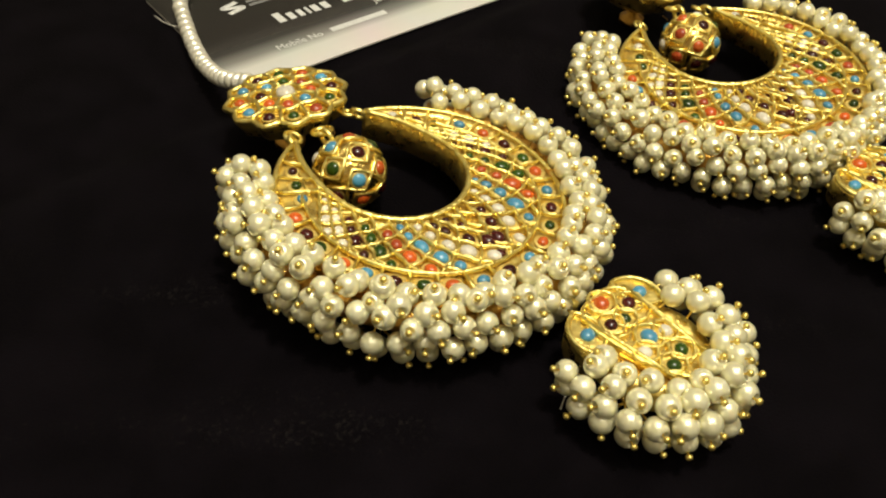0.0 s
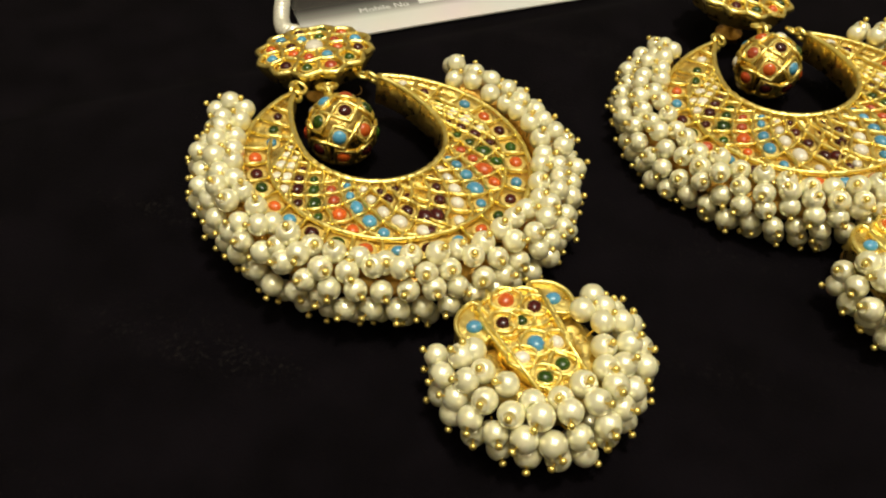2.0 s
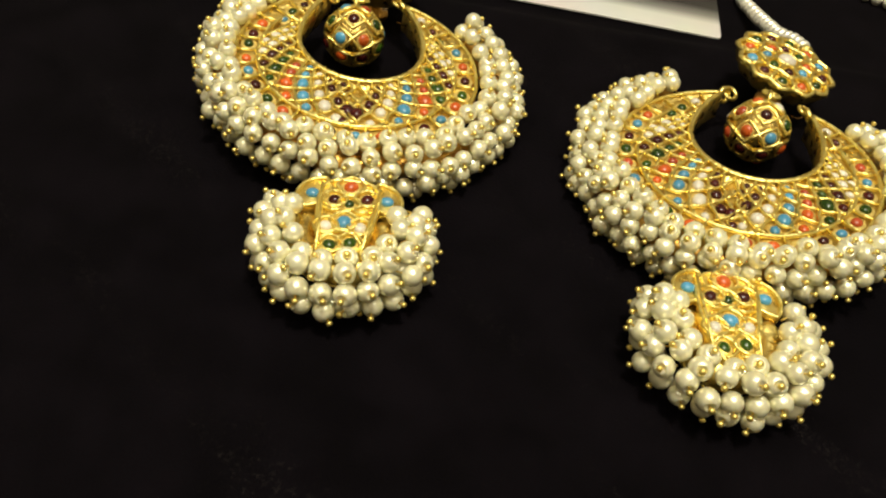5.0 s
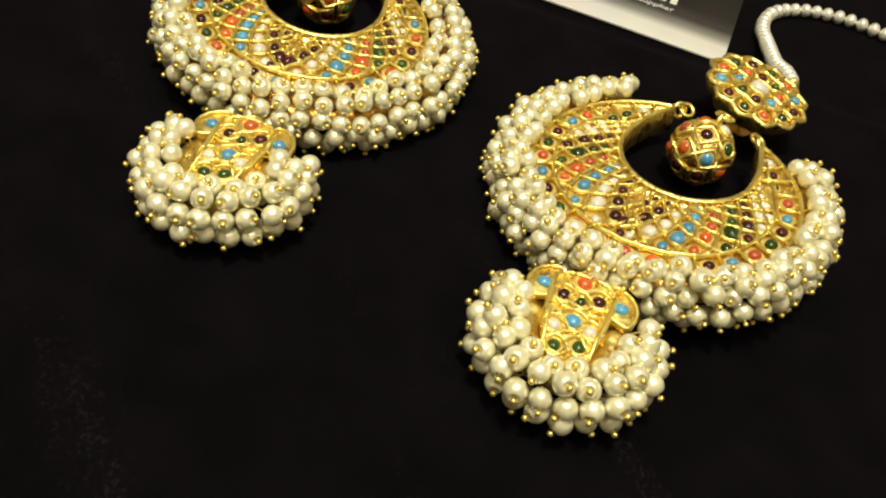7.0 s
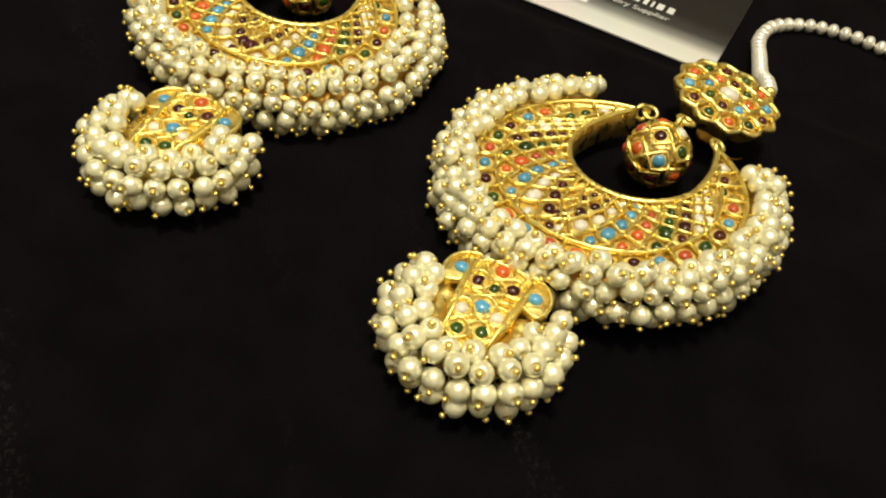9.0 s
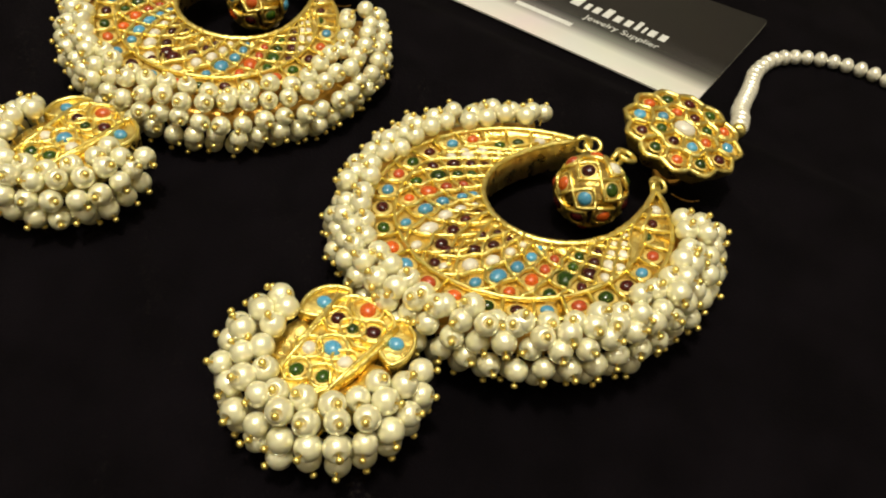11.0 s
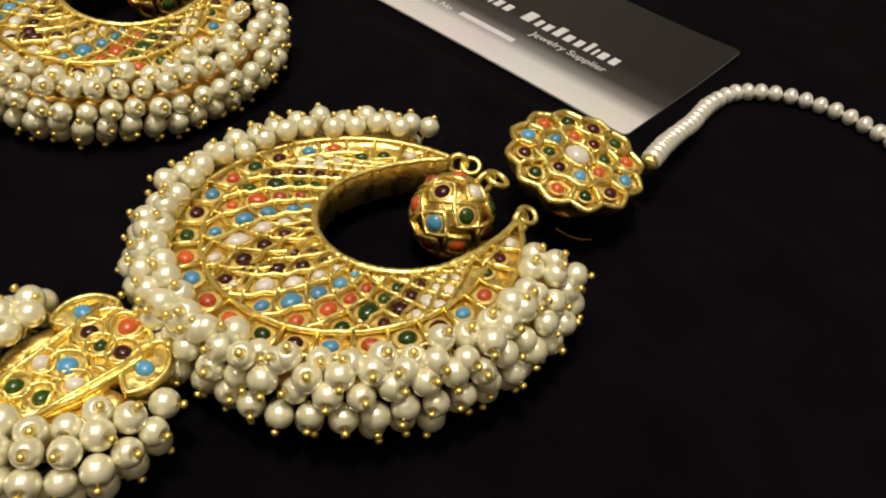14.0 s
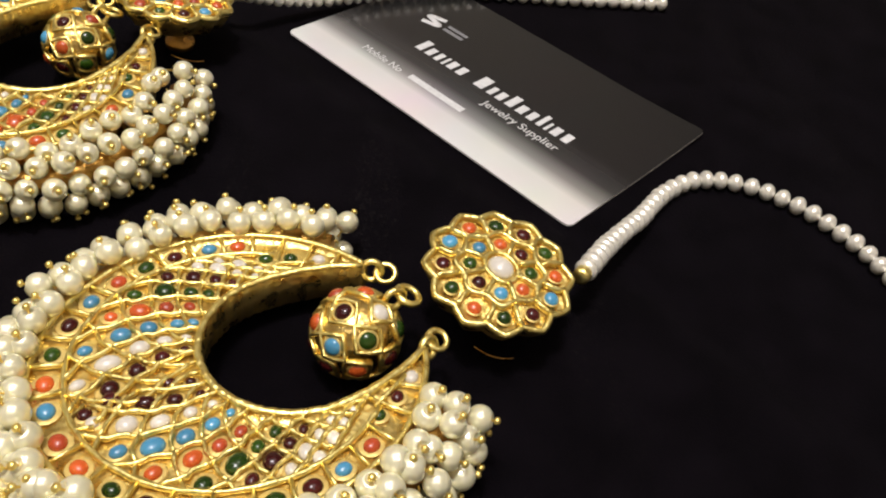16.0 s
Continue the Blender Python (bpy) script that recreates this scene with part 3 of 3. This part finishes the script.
        tube(walls, [(dx + sx * 0.3, dy - 2.3, dz + 0.72), (dx + sx * 2.2, dy - 3.0, dz + 0.8), (dx + sx * 4.0, dy - 5.6, dz + 0.72)], 0.3, 6, 1.3)
        tube(walls, [(dx + sx * 0.3, dy - 7.4, dz + 0.72), (dx + sx * 2.4, dy - 7.3, dz + 0.8), (dx + sx * 4.0, dy - 5.6, dz + 0.72)], 0.3, 6, 1.3)
    part("wire_lattice", walls, GOLD, drop, "raised gold wire lattice between the stones")
    # added filler rail in the gap between shield and pearls
    skirt = bmesh.new()
    tube(skirt, [(dx + 7.6 * math.sin(p), dy - 0.6 - 8.6 * math.cos(p), dz - 3.0) for p in np.linspace(-1.95, 1.95, 30)], 2.8, 10)
    part("pin_rail", skirt, GOLD_FLOOR, drop, "added gold rail that fills the gaps between pearls")
    for k, (rad, z, tilt, lim) in enumerate(((9.2, dz + 2.0, 58, 108), (12.0, dz + 1.8, 42, 108), (14.3, dz - 0.8, 18, 118), (14.4, dz - 4.2, -4, 114), (10.8, GROUND + PEARL_R + 0.1, -12, 104))):
        ph = radians(-lim) + rnd.uniform(0, 0.1)
        while ph < radians(lim):
            q = 1.03 * rad * (1 + 0.06 * math.cos(ph)) + rnd.uniform(-0.6, 0.6)
            el = radians(tilt - 10 + rnd.uniform(-36, 28))
            az = ph + rnd.uniform(-0.8, 0.8)
            way = (math.sin(az) * math.cos(el), -math.cos(az) * math.cos(el), math.sin(el))
            zz = max(GROUND + PEARL_R + 0.1, z + rnd.uniform(-0.6, 0.6))
            pearl((dx + 1.05 * q * math.sin(ph), dy - 0.6 - q * math.cos(ph), zz), way, drop, rnd, rnd.uniform(0.95, 1.06))
            ph += (2 * PEARL_R * 0.97 + rnd.uniform(0, 0.35)) / q
    bm = bmesh.new()
    tube(bm, [(dx, dy + 13.5, dz - 3), (dx - 0.2, dy + 18, dz - 3), (dx - 0.5, dy + 24, TOP - 4)], 0.8, 8)
    part("drop_link", bm, GOLD, top)
    return top


ear_a = build_earring("chandbali_earring", (-34.4, -29.4), 48.6, (1.5, 5.0), (2.8, 37.6), (3.2, -51.2), 3, (-143, 130), ("kbogkbogkobgk", "bogkbogkobgkw"),
                      (-1.0, 14.6), ("rgbkorbo", "bogkbobkgrgk"), -3, (-9, 0), 0.9, ("rgkwb", "kgbowrg", "ogworkb", "kgko"),
                      (1.4, -2.4, 27.3), (2.6, -1.1, 27.7), (1.6, 4.2, 1.3), ((-32, -16, -1, 15, 31, 48, 62, 75, 86), (-20, -5, 9, 25, 42, 57, 72, 84, 94)))
tagged(ear_a, "gold crescent earring with pearl fringe, enamel stones and pearl string", "earring", "pair of crescent earrings")
ear_b = build_earring("chandbali_earring", (39.4, 21.4), 27.0, (0.6, 6.9), (3.0, 41.8), (3.8, -47.4), 8, (-142, 138), ("bogkbrgkboggw", "rogkbrgkbrgkw"),
                      (1.0, 16.6), ("ogkobgkb", "kbogkgobkgog"), 16, (-2, 8), 0.5, ("wgkbo", "kgkobwr", "bokgwro", "kogk"),
                      (-0.5, -2.5, 28.0), (-1.7, -0.4, 27.5), (-1.1, -5.4, 0.4), ((-20, -5, 9, 25, 42, 57, 72, 84, 94), (-32, -16, -1, 15, 31, 48, 62, 75, 86)))
tagged(ear_b, "gold crescent earring with pearl fringe, enamel stones and pearl string", "earring", "pair of crescent earrings")


# ---- pearl strings, tied to the flower studs and lying over the cloth ----
def spline(points, step):
    """Points at even steps along a smooth line."""
    pts = [Vector(p) for p in points]
    dense = []
    for i in range(len(pts) - 1):
        p0, p1, p2, p3 = pts[max(i - 1, 0)], pts[i], pts[i + 1], pts[min(i + 2, len(pts) - 1)]
        for k in range(40):
            t = k / 40
            dense.append(0.5 * (2 * p1 + (p2 - p0) * t + (2 * p0 - 5 * p1 + 4 * p2 - p3) * t * t + (3 * p1 - p0 - 3 * p2 + p3) * t ** 3))
    out, last = [], None
    gap = step(0)
    for p in dense:
        if last is None or (p - last).length >= gap:
            out.append(p)
            last = p
            gap = step(len(out))
    return out


def build_string(points, parent, seed, tight):
    rnd = random.Random(seed)
    pts = spline(points, lambda i: 2.75 if i < tight else min(3.4, 2.75 + 0.12 * (i - tight)))
    inv = parent.matrix_basis.inverted()
    string = bpy.data.objects.new("pearl_string", None)
    scene.collection.objects.link(string)
    string.parent = parent
    string.matrix_basis = inv
    tagged(string, "string of small cream pearl beads")
    for i, p in enumerate(pts):
        d = (pts[min(i + 1, len(pts) - 1)] - pts[max(i - 1, 0)]).normalized()
        gap = (pts[min(i + 1, len(pts) - 1)] - pts[max(i - 1, 0)]).length / (2 if 0 < i < len(pts) - 1 else 1)
        s = 2.08 * rnd.uniform(0.97, 1.04)
        part("bead", BEAD_MESH, None, string, at=aim(p + Vector((0, 0, rnd.uniform(-0.08, 0.08))), d, (s, s, gap * 0.48)))
    bm = lathe([(0.9, -1.2), (1.5, -1.0), (1.55, 0.8), (0.8, 1.2)], 14)
    d = (pts[1] - pts[0]).normalized()
    end = part("end_cap", bm, GOLD, string, "small gold end cap")
    end.matrix_basis = aim(pts[0] - d * 2.0, d)


build_string([(19.3, 76.5, 13.4), (13.9, 80.5, 11.7), (9.1, 83.8, 9.4), (2.1, 89.8, 7.0), (-4.4, 95.6, 4.8), (-14.4, 104.0, 2.5), (-19.8, 112.4, 2.1), (-20.3, 120.8, 2.1),
              (-17.0, 129.2, 2.1), (-10.6, 137.0, 2.1), (-2.1, 142.6, 2.1), (6.2, 145.8, 2.1), (21.6, 150.2, 2.1)], ear_b, 5, 16)
build_string([(-71.0, 7.1, 13.2), (-75.4, 10.7, 11.0), (-79.9, 16.5, 8.0), (-86.0, 26.5, 5.0), (-91.8, 38.5, 3.6), (-96.4, 49.5, 3.4), (-99.4, 58.5, 3.4), (-101.4, 78.5, 2.3),
              (-101.4, 103.5, 2.1), (-102.4, 130.5, 2.1)], ear_a, 6, 14)

bm = bmesh.new()
tube(bm, [(-97, 47, 2.0), (-100, 49.5, 1.0), (-103, 52, 0.5), (-106, 55, 0.35)], 0.22, 6)
tagged(new("loose_thread", mesh_of("loose_thread", bm, THREAD)), "short loose end of pale thread on the cloth", "thread")
bm = bmesh.new()
tube(bm, [(-4.5, -62.0, 6.0), (-5.7, -64.4, 5.0), (-6.6, -66.5, 4.7), (-7.3, -68.3, 4.65)], 0.15, 6)
tagged(new("loose_thread", mesh_of("loose_thread", bm, THREAD)), "short loose end of clear thread beside a pearl drop", "thread")


# ---- the visiting card ----
def card_material():
    m = bpy.data.materials.new("card_print")
    m.use_nodes = True
    nt = m.node_tree
    b = nt.nodes["Principled BSDF"]
    b.inputs["Roughness"].default_value = 0.22
    tc = nt.nodes.new("ShaderNodeTexCoord")
    sep = nt.nodes.new("ShaderNodeSeparateXYZ")
    nt.links.new(tc.outputs["Object"], sep.inputs[0])
    mr = nt.nodes.new("ShaderNodeMapRange")
    mr.inputs["From Min"].default_value, mr.inputs["From Max"].default_value = 0.0, 0.0526
    nt.links.new(sep.outputs["Y"], mr.inputs["Value"])
    ramp = nt.nodes.new("ShaderNodeValToRGB")
    e = ramp.color_ramp.elements
    e[0].position, e[0].color = 0.0, (0.74, 0.71, 0.68, 1)
    e[1].position, e[1].color = 1.0, (0.010, 0.010, 0.010, 1)
    for p, c in ((0.14, 0.68), (0.22, 0.24), (0.31, 0.045), (0.46, 0.014)):
        k = e.new(p)
        k.color = (c, c * 0.96, c * 0.93, 1)
    nt.links.new(mr.outputs["Result"], ramp.inputs["Fac"])
    nz = nt.nodes.new("ShaderNodeTexNoise")
    nz.inputs["Scale"].default_value = 40
    nt.links.new(tc.outputs["Object"], nz.inputs["Vector"])
    mix = nt.nodes.new("ShaderNodeMix")
    mix.data_type, mix.blend_type = "RGBA", "MULTIPLY"
    mix.inputs[0].default_value = 0.25
    nt.links.new(ramp.outputs["Color"], mix.inputs[6])
    nt.links.new(nz.outputs["Color"], mix.inputs[7])
    nt.links.new(mix.outputs[2], b.inputs["Base Color"])
    return m


PAPER = material("card_paper", (0.78, 0.75, 0.70), 0.6)


def lift(u, v):
    """The card's height: it lies flat but for one corner and the long edge, which curl up a little."""
    return 0.5 + 0.7 * max(0, (u + v - 118) / 25) ** 2 + 0.25 * math.sin(u / 90 * math.pi)


def build_card():
    w, h = 93.0, 53.6
    top = bpy.data.objects.new("visiting_card", None)
    scene.collection.objects.link(top)
    top.matrix_basis = pose(-76.4 * MM, 21.7 * MM, 0, 0, 0, 40.0)
    nu, nv = 36, 20

    def rounded(u, v):
        r = 1.6
        cu, cv = min(max(u, r), w - r), min(max(v, r), h - r)
        du, dv = u - cu, v - cv
        d = math.hypot(du, dv)
        return (cu + du * r / d, cv + dv * r / d) if d > r else (u, v)

    def sheet(z, flip):
        bm2 = bmesh.new()
        us = sorted(set([0, 0.5, 1.0, 1.6, w - 1.6, w - 1, w - 0.5, w] + [w * i / nu for i in range(1, nu)]))
        vs = sorted(set([0, 0.5, 1.0, 1.6, h - 1.6, h - 1, h - 0.5, h] + [h * i / nv for i in range(1, nv)]))
        g = []
        for u in us:
            row = []
            for v in vs:
                a, b2 = rounded(u, v)
                row.append(bm2.verts.new((a, b2, lift(a, b2) + z)))
            g.append(row)
        for i in range(len(us) - 1):
            for j in range(len(vs) - 1):
                bm2.faces.new((g[i][j], g[i + 1][j], g[i + 1][j + 1], g[i][j + 1]))
        return bm2

    bm2 = sheet(0, False)
    geo = bmesh.ops.extrude_face_region(bm2, geom=bm2.faces[:])
    bmesh.ops.translate(bm2, verts=[v for v in geo["geom"] if isinstance(v, bmesh.types.BMVert)], vec=(0, 0, 0.42))
    part("card_stock", bm2, PAPER, top, "white card stock", smooth=False)
    part("printed_face", sheet(0.425 + 0.004, False), card_material(), top, "glossy print fading from white to black")

    def bar(name, u, v, bw, bh, mat, shear=0.0):
        bm3 = bmesh.new()
        z = lift(u + bw / 2, v) + 0.45
        vs = [bm3.verts.new((u + a * bw + c * shear, v + c * bh, z)) for a, c in ((0, 0), (1, 0), (1, 1), (0, 1))]
        bm3.faces.new(vs)
        ext = bmesh.ops.extrude_face_region(bm3, geom=bm3.faces[:])
        bmesh.ops.translate(bm3, verts=[q for q in ext["geom"] if isinstance(q, bmesh.types.BMVert)], vec=(0, 0, 0.03))
        part(name, bm3, mat, top, smooth=False)

    u = 24.2
    # the shop's name, as plain bars
    for tall, bw in ((1, 2.6), (0, 2.3), (0, 1.9), (0, 1.0), (0, 2.4), (0, 2.5), (-1, 2.2), (1, 3.6), (0, 1.9), (0, 2.4), (1, 2.6), (0, 2.6), (0, 2.3), (1, 1.6), (0, 1.0), (0, 2.5), (0, 2.5)):
        if tall >= 0:
            bar("title_bar", u, 21.9, bw * 0.82, 5.2 if tall else 3.6, INK)
        u += bw + 0.82
    bar("number_bar", 33.4, 10.4, 18.0, 2.0, INK)
    for text, u0, v0, size in (("Jewelry Supplier", 52.0, 17.2, 3.5), ("Mobile No", 16.6, 10.3, 3.2)):
        cu = bpy.data.curves.new("print", "FONT")
        cu.body, cu.size, cu.extrude = text, size * MM, 0.00001
        t = bpy.data.objects.new("print", cu)
        scene.collection.objects.link(t)
        me = bpy.data.meshes.new_from_object(t.evaluated_get(bpy.context.evaluated_depsgraph_get()))
        bpy.data.objects.remove(t)
        me.materials.clear()
        me.materials.append(INK)
        part("lettering", me, None, top, at=Matrix.Translation((u0 * MM, v0 * MM, (max(lift(u0, v0), lift(u0 + 24, v0)) + 0.45) * MM)))
    bm3 = bmesh.new()
    tube(bm3, [(17.5 + 2.6 * math.cos(3 * math.pi * f), 38.6 - 5.6 * f, lift(18, 35) + 0.46) for f in np.linspace(0.05, 0.95, 26)], 0.9, 6, 0.05)
    part("emblem", bm3, INK, top, "plain white curved emblem")
    for k in range(2):
        bar("emblem_bar", 22.0, 36.2 - 2.0 * k, 7.0, 1.2, INK_GREY)
    return tagged(top, "glossy black and white visiting card with white print", "card")


build_card()

# the pendants' cords and sockets, out of view
bm = lathe([(28, 1304), (30, 1310), (30, 1350), (10, 1372), (4, 1380), (4, 1590), (45, 1592), (45, 1599.5), (20, 1599.6)], 24)
lamp = tagged(new("pendant_lamp", mesh_of("pendant_lamp", bm, CEIL)), "cream lamp cord and socket hanging from the ceiling", "lamp", "ceiling pendants")
lamp.location = (*LAMPS[0][:2], 0)
for x, y, watts in LAMPS[1:]:
    copy_thing(lamp, Matrix.Translation((x, y, 0)))
